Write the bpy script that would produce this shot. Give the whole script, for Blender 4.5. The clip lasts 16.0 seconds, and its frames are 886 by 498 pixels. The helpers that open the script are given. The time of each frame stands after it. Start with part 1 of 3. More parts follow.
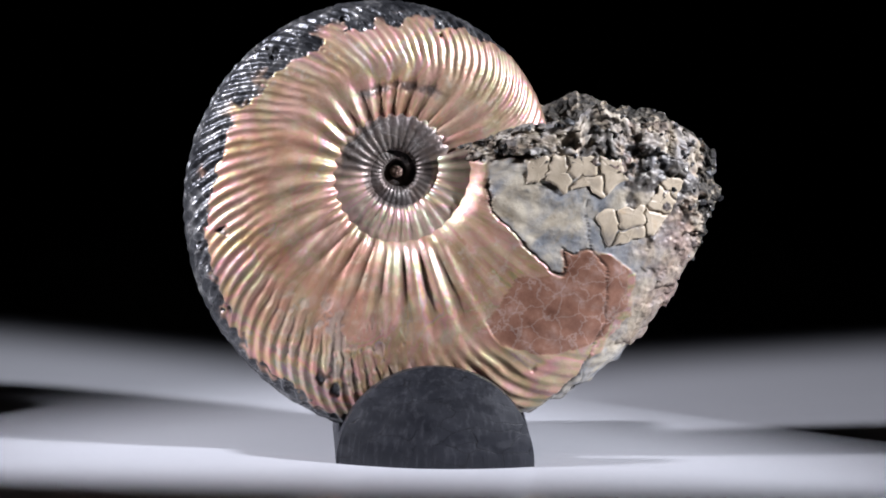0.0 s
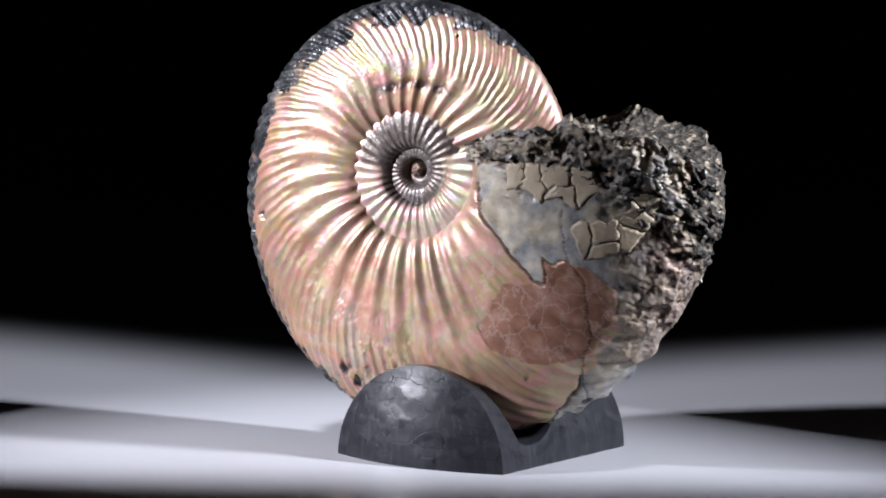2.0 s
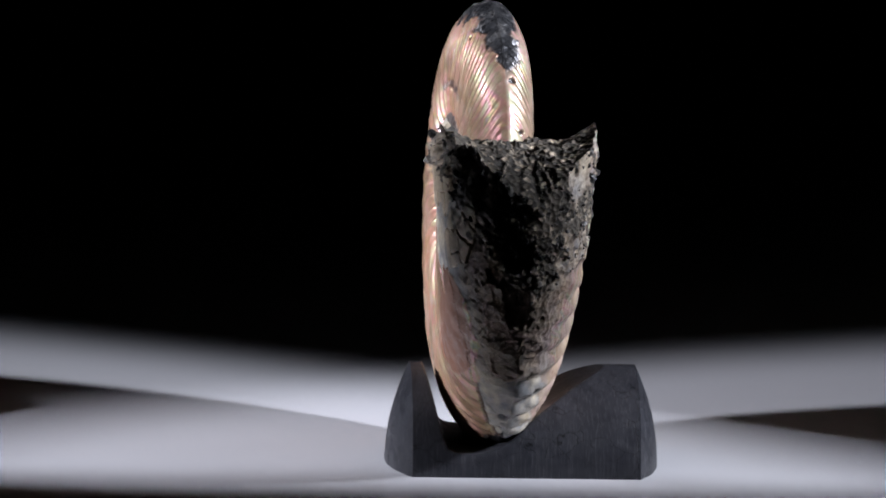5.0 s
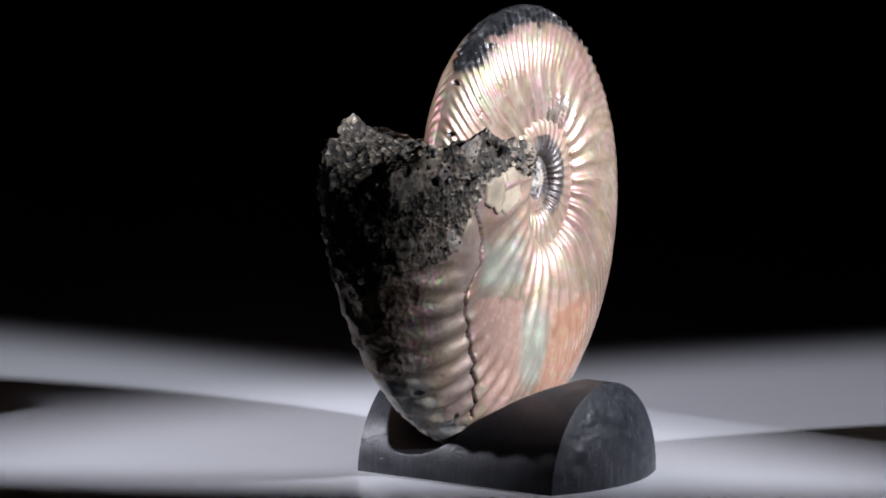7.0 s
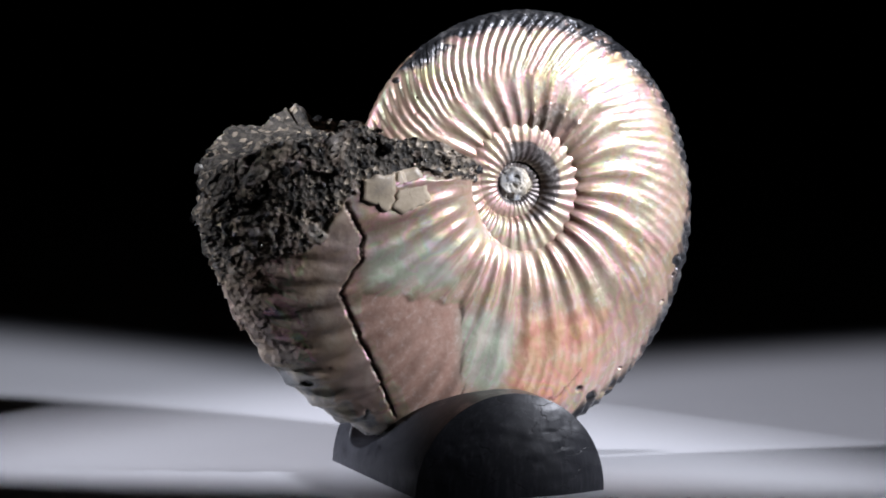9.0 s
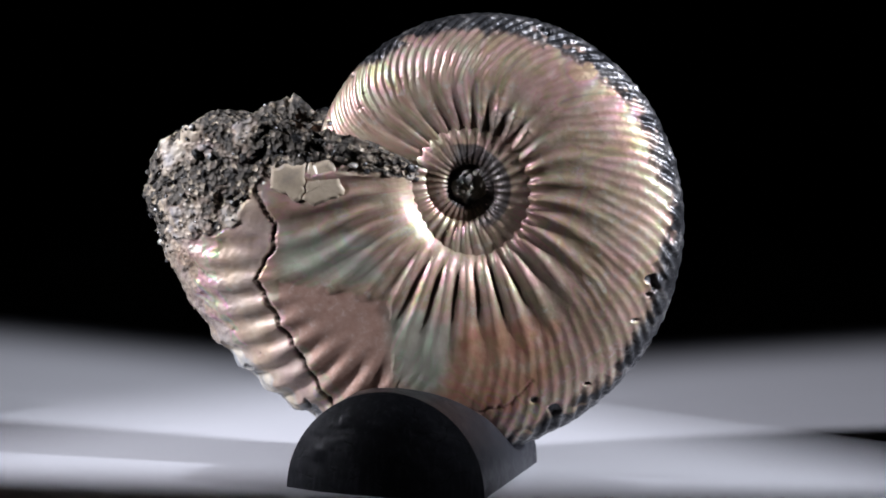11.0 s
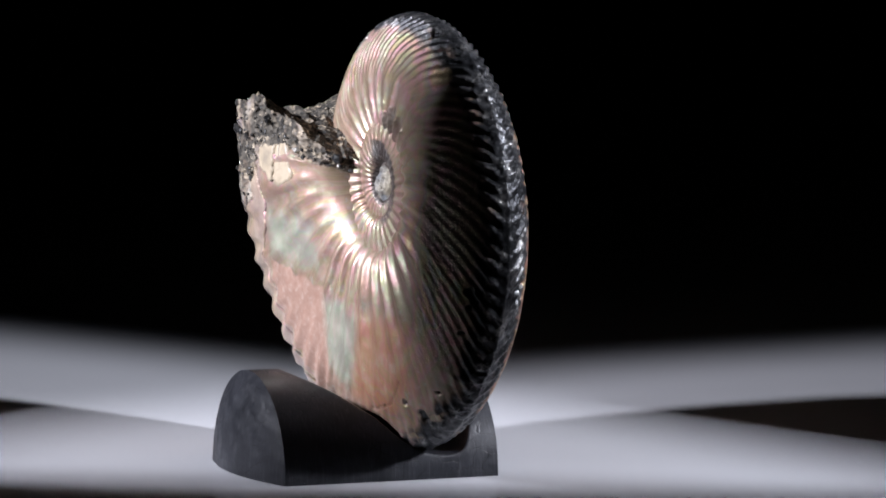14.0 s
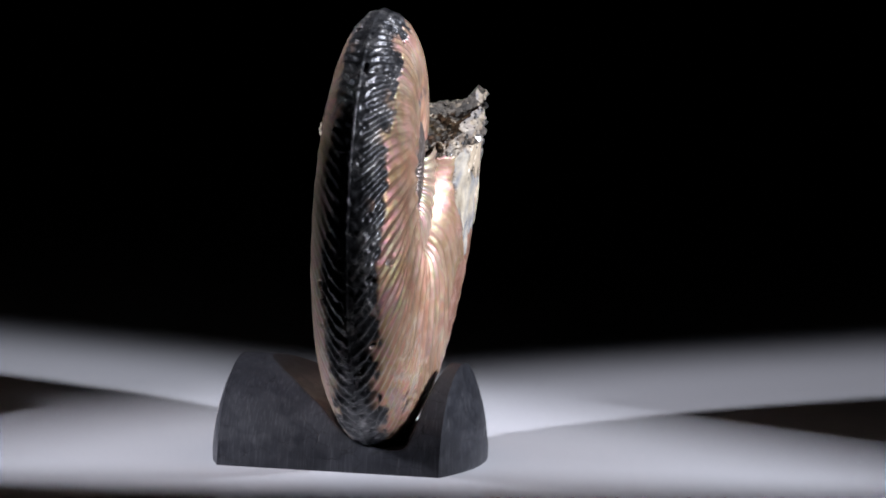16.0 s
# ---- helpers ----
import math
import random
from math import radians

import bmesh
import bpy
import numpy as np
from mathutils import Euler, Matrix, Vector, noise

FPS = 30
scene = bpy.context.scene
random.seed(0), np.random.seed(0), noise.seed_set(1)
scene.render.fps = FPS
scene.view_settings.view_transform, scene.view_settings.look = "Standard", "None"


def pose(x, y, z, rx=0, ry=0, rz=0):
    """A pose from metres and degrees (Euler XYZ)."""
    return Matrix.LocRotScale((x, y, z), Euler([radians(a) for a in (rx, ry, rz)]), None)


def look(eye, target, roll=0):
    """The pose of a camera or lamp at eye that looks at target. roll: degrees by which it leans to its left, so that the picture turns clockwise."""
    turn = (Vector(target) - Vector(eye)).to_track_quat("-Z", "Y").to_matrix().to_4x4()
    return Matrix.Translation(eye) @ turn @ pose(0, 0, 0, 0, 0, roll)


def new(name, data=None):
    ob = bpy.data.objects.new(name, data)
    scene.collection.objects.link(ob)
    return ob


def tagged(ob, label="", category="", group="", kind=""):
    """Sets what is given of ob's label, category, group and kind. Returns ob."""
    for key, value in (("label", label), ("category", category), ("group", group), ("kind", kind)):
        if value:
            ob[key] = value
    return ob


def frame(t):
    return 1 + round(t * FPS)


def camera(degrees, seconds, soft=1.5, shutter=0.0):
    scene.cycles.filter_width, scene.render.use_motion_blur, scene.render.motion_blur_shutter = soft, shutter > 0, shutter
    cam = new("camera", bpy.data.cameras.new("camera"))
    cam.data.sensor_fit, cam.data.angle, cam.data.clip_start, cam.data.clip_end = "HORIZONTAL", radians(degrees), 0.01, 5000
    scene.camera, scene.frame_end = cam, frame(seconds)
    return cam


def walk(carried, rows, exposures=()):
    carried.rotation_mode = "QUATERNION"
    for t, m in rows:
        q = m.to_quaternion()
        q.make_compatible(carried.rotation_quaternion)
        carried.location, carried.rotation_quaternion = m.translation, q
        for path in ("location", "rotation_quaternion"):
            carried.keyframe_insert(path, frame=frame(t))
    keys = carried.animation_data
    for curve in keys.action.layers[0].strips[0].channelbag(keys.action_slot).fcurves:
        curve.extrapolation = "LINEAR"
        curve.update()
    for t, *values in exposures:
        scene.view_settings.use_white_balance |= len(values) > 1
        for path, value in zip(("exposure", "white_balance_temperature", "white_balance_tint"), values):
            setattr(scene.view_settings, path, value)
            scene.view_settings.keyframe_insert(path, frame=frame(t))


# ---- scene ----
# A fossil ammonite on a small carved stand, turning before a still camera on a
# glossy white table between two narrow side spotlights in a dark studio.
cam = camera(8.17, 16.0, soft=1.9)
EYE = (0.0, -1.2, 0.2056)
AIM = (0.0003, -0.0110, 0.0434)
walk(cam, [(0.0, look(EYE, AIM, 1.22)), (16.0, look(EYE, AIM, 1.22))])

# ---- world and lamps ----
world = bpy.data.worlds.new("studio_dark")
world.use_nodes = True
world.node_tree.nodes["Background"].inputs[0].default_value = (0.0022, 0.0022, 0.0025, 1)
world.node_tree.nodes["Background"].inputs[1].default_value = 1.0
scene.world = world
scene.view_settings.exposure = 0.0


def spot(name, at, azimuth, tilt, half, watts, colour, blend, radius):
    """A spotlight: azimuth in degrees from +x towards +y, tilt downwards, half its cone's angle."""
    data = bpy.data.lights.new(name, "SPOT")
    data.energy, data.color = watts, colour
    data.spot_size, data.spot_blend, data.shadow_soft_size = radians(2 * half), blend, radius
    ob = new(name, data)
    a, t = radians(azimuth), radians(tilt)
    way = Vector((math.cos(a) * math.cos(t), math.sin(a) * math.cos(t), -math.sin(t)))
    ob.matrix_world = look(at, Vector(at) + way)
    return ob


spot("spotlight_left", (-0.525, -0.140, 0.262), 11.0, 18.4, 15.0, 39, (0.862, 0.876, 1.0), 0.26, 0.024)
spot("spotlight_right", (0.532, -0.190, 0.320), 167.0, 22.8, 15.0, 46.5, (0.848, 0.876, 1.0), 0.26, 0.024)


# ---- materials ----
def material(name):
    m = bpy.data.materials.new(name)
    m.use_nodes = True
    nt = m.node_tree
    return m, nt, nt.nodes["Principled BSDF"]


def node(nt, kind, **sets):
    n = nt.nodes.new(kind)
    for k, v in sets.items():
        if isinstance(v, bpy.types.NodeSocket):
            nt.links.new(v, n.inputs[k.replace("_", " ")])
        else:
            n.inputs[k.replace("_", " ")].default_value = v
    return n


def noise_tex(nt, scale, detail=4.0, rough=0.55, vector=None, distortion=0.0):
    n = node(nt, "ShaderNodeTexNoise", Scale=scale, Detail=detail, Roughness=rough, Distortion=distortion)
    if vector is not None:
        nt.links.new(vector, n.inputs["Vector"])
    return n


def ramp(nt, fac, stops):
    n = nt.nodes.new("ShaderNodeValToRGB")
    nt.links.new(fac, n.inputs[0])
    e = n.color_ramp.elements
    while len(e) < len(stops):
        e.new(0.5)
    for el, (at, c) in zip(e, stops):
        el.position, el.color = at, (*c, 1) if len(c) == 3 else c
    return n.outputs[0]


def grey(a):
    return (a, a, a)


def mix(nt, fac, a, b, mode="MIX"):
    n = nt.nodes.new("ShaderNodeMix")
    n.data_type, n.blend_type = "RGBA", mode
    for sock, v in ((n.inputs[0], fac), (n.inputs[6], a), (n.inputs[7], b)):
        if isinstance(v, bpy.types.NodeSocket):
            nt.links.new(v, sock)
        else:
            sock.default_value = v if isinstance(v, (int, float)) else (*v, 1)
    return n.outputs[2]


def maths(nt, op, a, b=0.0):
    n = nt.nodes.new("ShaderNodeMath")
    n.operation = op
    for sock, v in zip(n.inputs, (a, b)):
        if isinstance(v, bpy.types.NodeSocket):
            nt.links.new(v, sock)
        else:
            sock.default_value = v
    return n.outputs[0]


def bump(nt, bsdf, height, strength, distance, after=None):
    n = node(nt, "ShaderNodeBump", Height=height, Strength=strength, Distance=distance)
    if after is not None:
        nt.links.new(after, n.inputs["Normal"])
    nt.links.new(n.outputs[0], bsdf.inputs["Normal"])
    return n.outputs[0]


def coords(nt):
    return nt.nodes.new("ShaderNodeTexCoord").outputs["Object"]


def attribute(nt, name):
    n = nt.nodes.new("ShaderNodeAttribute")
    n.attribute_name = name
    s = nt.nodes.new("ShaderNodeSeparateColor")
    nt.links.new(n.outputs["Color"], s.inputs[0])
    return s.outputs


def table_material():
    m, nt, b = material("white_acrylic")
    co = coords(nt)
    big = noise_tex(nt, 9.0, 3, 0.5, co)
    fine = noise_tex(nt, 900.0, 3, 0.6, co)
    nt.links.new(ramp(nt, big.outputs[0], [(0.3, (0.53, 0.53, 0.55)), (0.7, (0.58, 0.58, 0.60))]), b.inputs["Base Color"])
    nt.links.new(ramp(nt, fine.outputs[0], [(0.3, grey(0.09)), (0.75, grey(0.15))]), b.inputs["Roughness"])
    b.inputs["IOR"].default_value = 1.49
    bump(nt, b, fine.outputs[0], 0.02, 0.0002)
    return m


def slate_material():
    """Near-black carved stone, brushed by tool marks, with shallow cracks."""
    m, nt, b = material("dark_carved_stone")
    co = coords(nt)
    warp = noise_tex(nt, 160.0, 3, 0.6, co)
    add = nt.nodes.new("ShaderNodeVectorMath")
    add.operation = "MULTIPLY_ADD"
    nt.links.new(warp.outputs["Color"], add.inputs[0])
    add.inputs[1].default_value = (0.004, 0.004, 0.004)
    flat_co = node(nt, "ShaderNodeMapping", Vector=co, Scale=(0.6, 1.0, 1.35))
    nt.links.new(flat_co.outputs[0], add.inputs[2])
    crack = node(nt, "ShaderNodeTexVoronoi", Scale=230.0)
    crack.feature = "DISTANCE_TO_EDGE"
    nt.links.new(add.outputs[0], crack.inputs["Vector"])
    line = ramp(nt, crack.outputs["Distance"], [(0.0, grey(0.0)), (0.022, grey(1.0))])
    patch = ramp(nt, noise_tex(nt, 130.0, 2, 0.5, co).outputs[0], [(0.40, grey(0.0)), (0.55, grey(1.0))])
    line = mix(nt, patch, grey(1.0), line)
    cell = node(nt, "ShaderNodeTexVoronoi", Scale=330.0)
    nt.links.new(add.outputs[0], cell.inputs["Vector"])
    mp = node(nt, "ShaderNodeMapping", Vector=co, Scale=(900, 2600, 120))
    brush = noise_tex(nt, 1.0, 4, 0.65, mp.outputs[0])
    tone = ramp(nt, noise_tex(nt, 70.0, 5, 0.65, co).outputs[0], [(0.25, (0.009, 0.0095, 0.0115)), (0.75, (0.021, 0.022, 0.0265))])
    tone = mix(nt, 0.22, tone, ramp(nt, cell.outputs["Color"], [(0.1, grey(0.4)), (0.9, grey(1.0))]), "MULTIPLY")
    tone = mix(nt, maths(nt, "MULTIPLY", ramp(nt, brush.outputs[0], [(0.5, grey(0.0)), (0.75, grey(1.0))]), 0.45), tone, (0.06, 0.06, 0.066))
    nt.links.new(mix(nt, line, (0.003, 0.003, 0.0035), tone), b.inputs["Base Color"])
    nt.links.new(mix(nt, 0.5, ramp(nt, noise_tex(nt, 300.0, 4, 0.6, co).outputs[0], [(0.3, grey(0.34)), (0.7, grey(0.5))]),
                     ramp(nt, cell.outputs["Color"], [(0.15, grey(0.26)), (0.85, grey(0.56))])), b.inputs["Roughness"])
    b.inputs["Specular IOR Level"].default_value = 0.19
    n1 = bump(nt, b, brush.outputs[0], 0.12, 0.0003)
    n2 = bump(nt, b, cell.outputs["Color"], 0.14, 0.0004, n1)
    bump(nt, b, line, 0.18, 0.0003, n2)
    return m


def shell_material():
    """Nacre, pyrite and matrix, told apart by the masks zone_a and zone_b of the mesh."""
    m, nt, b = material("iridescent_nacre")
    co = coords(nt)
    za, zb = attribute(nt, "zone_a"), attribute(nt, "zone_b")
    zc = attribute(nt, "zone_c")
    pyrite, matrix, brown = za[0], za[1], za[2]
    crust, crack, pinkish = zb[0], zb[1], zb[2]
    green, orange, ridge = zc[0], zc[1], zc[2]
    n_big = noise_tex(nt, 55.0, 4, 0.55, co, 0.6)
    n_mid = noise_tex(nt, 240.0, 5, 0.6, co)
    n_fine = noise_tex(nt, 1300.0, 4, 0.65, co)
    coil = nt.nodes.new("ShaderNodeAttribute")
    coil.attribute_name = "coil"
    streak = noise_tex(nt, 1.0, 4, 0.6, coil.outputs["Vector"], 0.5)
    nacre = ramp(nt, n_big.outputs[0], [(0.28, (0.42, 0.26, 0.225)), (0.42, (0.56, 0.375, 0.33)), (0.52, (0.50, 0.385, 0.26)),
                                         (0.62, (0.60, 0.40, 0.37)), (0.78, (0.46, 0.34, 0.31))])
    nacre = mix(nt, 0.75, nacre, ramp(nt, streak.outputs[0], [(0.30, (0.36, 0.29, 0.23)), (0.43, (0.82, 0.72, 0.56)), (0.54, (1.0, 0.94, 0.91)), (0.72, (1.0, 0.80, 0.74))]), "MULTIPLY")
    nacre = mix(nt, maths(nt, "MULTIPLY", ramp(nt, n_mid.outputs[0], [(0.5, grey(0.0)), (0.68, grey(1.0))]), 0.45), nacre, (0.40, 0.36, 0.30))
    gold = ramp(nt, noise_tex(nt, 62.0, 3, 0.55, co, 1.2).outputs[0], [(0.50, grey(0.0)), (0.66, grey(1.0))])
    nacre = mix(nt, maths(nt, "MULTIPLY", gold, 0.28), nacre, (0.58, 0.43, 0.25))
    stain = ramp(nt, noise_tex(nt, 95.0, 6, 0.68, co, 0.4).outputs[0], [(0.46, grey(0.0)), (0.62, grey(1.0))])
    nacre = mix(nt, maths(nt, "MULTIPLY", stain, 0.7), nacre, (0.24, 0.165, 0.105))
    worn = ramp(nt, noise_tex(nt, 520.0, 5, 0.7, co).outputs[0], [(0.55, grey(0.0)), (0.62, grey(1.0))])
    nacre = mix(nt, maths(nt, "MULTIPLY", maths(nt, "MULTIPLY", worn, ramp(nt, n_big.outputs[0], [(0.38, grey(0.1)), (0.55, grey(1.0))])), 0.6), nacre, (0.52, 0.485, 0.44))
    # hollows between ribs: brown streaks, with their shade put into the colour
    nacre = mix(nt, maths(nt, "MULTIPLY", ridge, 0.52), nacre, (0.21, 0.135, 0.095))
    nacre = mix(nt, pinkish, nacre, ramp(nt, noise_tex(nt, 700.0, 5, 0.7, co).outputs[0], [(0.3, (0.40, 0.22, 0.165)), (0.55, (0.48, 0.30, 0.235)), (0.7, (0.62, 0.47, 0.40))]))
    nacre = mix(nt, maths(nt, "MULTIPLY", green, 0.62), nacre, ramp(nt, n_mid.outputs[0], [(0.3, (0.36, 0.44, 0.36)), (0.7, (0.52, 0.58, 0.46))]))
    nacre = mix(nt, maths(nt, "MULTIPLY", orange, 0.88), nacre, ramp(nt, n_mid.outputs[0], [(0.3, (0.50, 0.19, 0.10)), (0.55, (0.58, 0.30, 0.18)), (0.7, (0.62, 0.45, 0.33))]))
    nacre = mix(nt, 0.22, nacre, (0.22, 0.17, 0.13))
    near = maths(nt, "SUBTRACT", 1.0, maths(nt, "MINIMUM", attribute(nt, "coil")[2], 1.0))
    warm = ramp(nt, noise_tex(nt, 40.0, 4, 0.6, co, 1.0).outputs[0], [(0.35, (0.90, 0.78, 0.73)), (0.5, (0.97, 0.87, 0.76)), (0.65, (0.90, 0.80, 0.77))])
    nacre = mix(nt, near, nacre, mix(nt, 1.0, nacre, warm, "MULTIPLY"))
    col_brown = ramp(nt, n_mid.outputs[0], [(0.3, (0.17, 0.075, 0.048)), (0.55, (0.27, 0.135, 0.09)), (0.75, (0.38, 0.25, 0.21))])
    net = node(nt, "ShaderNodeTexVoronoi", Scale=230.0)
    net.feature = "DISTANCE_TO_EDGE"
    twist = nt.nodes.new("ShaderNodeVectorMath")
    twist.operation = "MULTIPLY_ADD"
    nt.links.new(noise_tex(nt, 300.0, 3, 0.6, co).outputs["Color"], twist.inputs[0])
    twist.inputs[1].default_value = (0.005, 0.005, 0.005)
    nt.links.new(co, twist.inputs[2])
    nt.links.new(twist.outputs[0], net.inputs["Vector"])
    veins = ramp(nt, net.outputs["Distance"], [(0.0, grey(1.0)), (0.05, grey(0.0))])
    col_brown = mix(nt, maths(nt, "MULTIPLY", veins, 0.33), col_brown, (0.50, 0.42, 0.38))
    col_matrix = ramp(nt, n_mid.outputs[0], [(0.28, (0.075, 0.08, 0.085)), (0.46, (0.21, 0.215, 0.22)), (0.60, (0.32, 0.30, 0.265)), (0.74, (0.48, 0.44, 0.37))])
    col_matrix = mix(nt, ramp(nt, noise_tex(nt, 110.0, 4, 0.6, co, 0.8).outputs[0], [(0.42, grey(0.0)), (0.58, grey(0.85))]), col_matrix,
                     ramp(nt, n_mid.outputs[0], [(0.3, (0.25, 0.20, 0.13)), (0.6, (0.46, 0.40, 0.30))]))
    speck = node(nt, "ShaderNodeTexVoronoi", Scale=900.0, Vector=co)
    col_pyrite = ramp(nt, n_mid.outputs[0], [(0.35, (0.028, 0.029, 0.032)), (0.55, (0.075, 0.076, 0.08)), (0.7, (0.21, 0.205, 0.20))])
    col_pyrite = mix(nt, maths(nt, "MULTIPLY", ramp(nt, n_mid.outputs[0], [(0.42, grey(0.0)), (0.6, grey(1.0))]), veins), col_pyrite, (0.30, 0.29, 0.28))
    col_crust = ramp(nt, speck.outputs["Color"], [(0.15, (0.035, 0.033, 0.030)), (0.7, (0.098, 0.086, 0.07)), (0.96, (0.42, 0.35, 0.26))])
    colour = mix(nt, brown, nacre, col_brown)
    colour = mix(nt, matrix, colour, col_matrix)
    colour = mix(nt, pyrite, colour, col_pyrite)
    colour = mix(nt, crust, colour, col_crust)
    colour = mix(nt, crack, colour, (0.035, 0.028, 0.023))
    nt.links.new(colour, b.inputs["Base Color"])
    bare = maths(nt, "MAXIMUM", maths(nt, "MAXIMUM", pyrite, matrix), maths(nt, "MAXIMUM", crust, crack))
    sheer = maths(nt, "LESS_THAN", maths(nt, "MAXIMUM", bare, maths(nt, "MAXIMUM", brown, maths(nt, "MULTIPLY", pinkish, 0.6))), 0.35)
    shine = ramp(nt, n_mid.outputs[0], [(0.3, grey(0.30)), (0.7, grey(0.58))])
    rough = mix(nt, bare, shine, ramp(nt, n_fine.outputs[0], [(0.35, grey(0.4)), (0.7, grey(0.7))]))
    rough = mix(nt, pyrite, rough, ramp(nt, n_fine.outputs[0], [(0.35, grey(0.27)), (0.7, grey(0.5))]))
    rough = mix(nt, crust, rough, ramp(nt, speck.outputs["Color"], [(0.6, grey(0.72)), (0.95, grey(0.3))]))
    nt.links.new(rough, b.inputs["Roughness"])
    metal = mix(nt, bare, grey(0.4), grey(0.05))
    metal = mix(nt, pyrite, metal, grey(0.7))
    metal = mix(nt, crust, metal, grey(0.15))
    nt.links.new(metal, b.inputs["Metallic"])
    film = nt.nodes.new("ShaderNodeMapRange")
    nt.links.new(mix(nt, 0.22, noise_tex(nt, 48.0, 3, 0.6, co, 0.8).outputs[0], streak.outputs[0]), film.inputs[0])
    film.inputs[1].default_value, film.inputs[2].default_value = 0.34, 0.66
    film.inputs[3].default_value, film.inputs[4].default_value = 260, 760
    nt.links.new(maths(nt, "MULTIPLY", film.outputs[0], sheer), b.inputs["Thin Film Thickness"])
    nt.links.new(maths(nt, "SUBTRACT", 0.34, maths(nt, "MULTIPLY", crust, 0.16)), b.inputs["Specular IOR Level"])
    b.inputs["Thin Film IOR"].default_value = 1.75
    nt.links.new(maths(nt, "MULTIPLY", sheer, 0.12), b.inputs["Coat Weight"])
    b.inputs["Coat Roughness"].default_value = 0.2
    n1 = bump(nt, b, n_fine.outputs[0], 0.24, 0.0003)
    n2 = bump(nt, b, mix(nt, bare, grey(0.5), n_mid.outputs[0]), 0.5, 0.0008, n1)
    bump(nt, b, mix(nt, crust, grey(0.5), speck.outputs["Distance"]), 0.9, 0.0008, n2)
    return m


def flake_material():
    m, nt, b = material("tan_shell_flake")
    co = coords(nt)
    n = noise_tex(nt, 160.0, 5, 0.6, co)
    nt.links.new(ramp(nt, n.outputs[0], [(0.3, (0.21, 0.18, 0.145)), (0.48, (0.38, 0.31, 0.22)), (0.6, (0.46, 0.38, 0.28)), (0.75, (0.40, 0.28, 0.16))]), b.inputs["Base Color"])
    b.inputs["Roughness"].default_value = 0.42
    bump(nt, b, noise_tex(nt, 900.0, 4, 0.6, co).outputs[0], 0.15, 0.0003)
    return m


def crystal_material():
    m, nt, b = material("pyrite_crystal")
    co = coords(nt)
    geo = nt.nodes.new("ShaderNodeNewGeometry")
    nt.links.new(ramp(nt, geo.outputs["Random Per Island"], [(0.3, (0.03, 0.03, 0.03)), (0.8, (0.09, 0.088, 0.085)), (0.97, (0.36, 0.34, 0.31))]), b.inputs["Base Color"])
    b.inputs["Metallic"].default_value = 0.6
    nt.links.new(ramp(nt, noise_tex(nt, 800.0, 3, 0.6, co).outputs[0], [(0.3, grey(0.22)), (0.7, grey(0.5))]), b.inputs["Roughness"])
    bump(nt, b, noise_tex(nt, 1500.0, 3, 0.6, co).outputs[0], 0.3, 0.0003)
    return m


def black_material():
    m, nt, b = material("black_cloth")
    n = noise_tex(nt, 300.0, 4, 0.6, coords(nt))
    nt.links.new(ramp(nt, n.outputs[0], [(0.3, grey(0.004)), (0.7, grey(0.008))]), b.inputs["Base Color"])
    b.inputs["Roughness"].default_value = 0.95
    b.inputs["Specular IOR Level"].default_value = 0.1
    return m


MAT_TABLE, MAT_STONE, MAT_SHELL = table_material(), slate_material(), shell_material()
MAT_FLAKE, MAT_CRYSTAL, MAT_BLACK = flake_material(), crystal_material(), black_material()


# ---- mesh helpers ----
def mesh_object(name, verts, faces, mat, parent=None, smooth=True, label=""):
    me = bpy.data.meshes.new(name)
    me.from_pydata(np.asarray(verts, float).tolist(), [], faces if isinstance(faces, list) else faces.tolist())
    me.materials.append(mat)
    me.polygons.foreach_set("use_smooth", [smooth] * len(me.polygons))
    me.update()
    ob = new(name, me)
    ob.parent = parent
    return tagged(ob, label)


def grid_faces(rows, cols, wrap=False):
    i, j = np.meshgrid(np.arange(rows - 1), np.arange(cols if wrap else cols - 1), indexing="ij")
    a, b2 = i * cols + j, i * cols + (j + 1) % cols
    return np.stack([a, b2, b2 + cols, a + cols], -1).reshape(-1, 4)


def hashed(i, j, k, seed):
    n = (i * 73856093) ^ (j * 19349663) ^ (k * 83492791) ^ (seed * 2654435761)
    n = (n ^ (n >> 13)) * 1274126177 & 0xFFFFFFFF
    n = (n ^ (n >> 16)) * 2246822519 & 0xFFFFFFFF
    return ((n ^ (n >> 15)) & 0xFFFFFF) / float(0xFFFFFF)


def value_noise(p, size, seed=0, octaves=3):
    """Smooth noise from -1 to 1 at the points p (n x 3), with features of that size."""
    out, amp, total = np.zeros(len(p)), 1.0, 0.0
    for o in range(octaves):
        q = p / size
        b0 = np.floor(q).astype(np.int64)
        f = q - b0
        f = f * f * (3 - 2 * f)
        acc = np.zeros(len(p))
        for dx in (0, 1):
            for dy in (0, 1):
                for dz in (0, 1):
                    wgt = (f[:, 0] if dx else 1 - f[:, 0]) * (f[:, 1] if dy else 1 - f[:, 1]) * (f[:, 2] if dz else 1 - f[:, 2])
                    acc += wgt * hashed(b0[:, 0] + dx, b0[:, 1] + dy, b0[:, 2] + dz, seed + o)
        out += amp * (2 * acc - 1)
        total += amp
        amp, size = amp * 0.5, size * 0.5
    return out / total


def step(a, b, x):
    t = np.clip((x - a) / (b - a), 0, 1)
    return t * t * (3 - 2 * t)


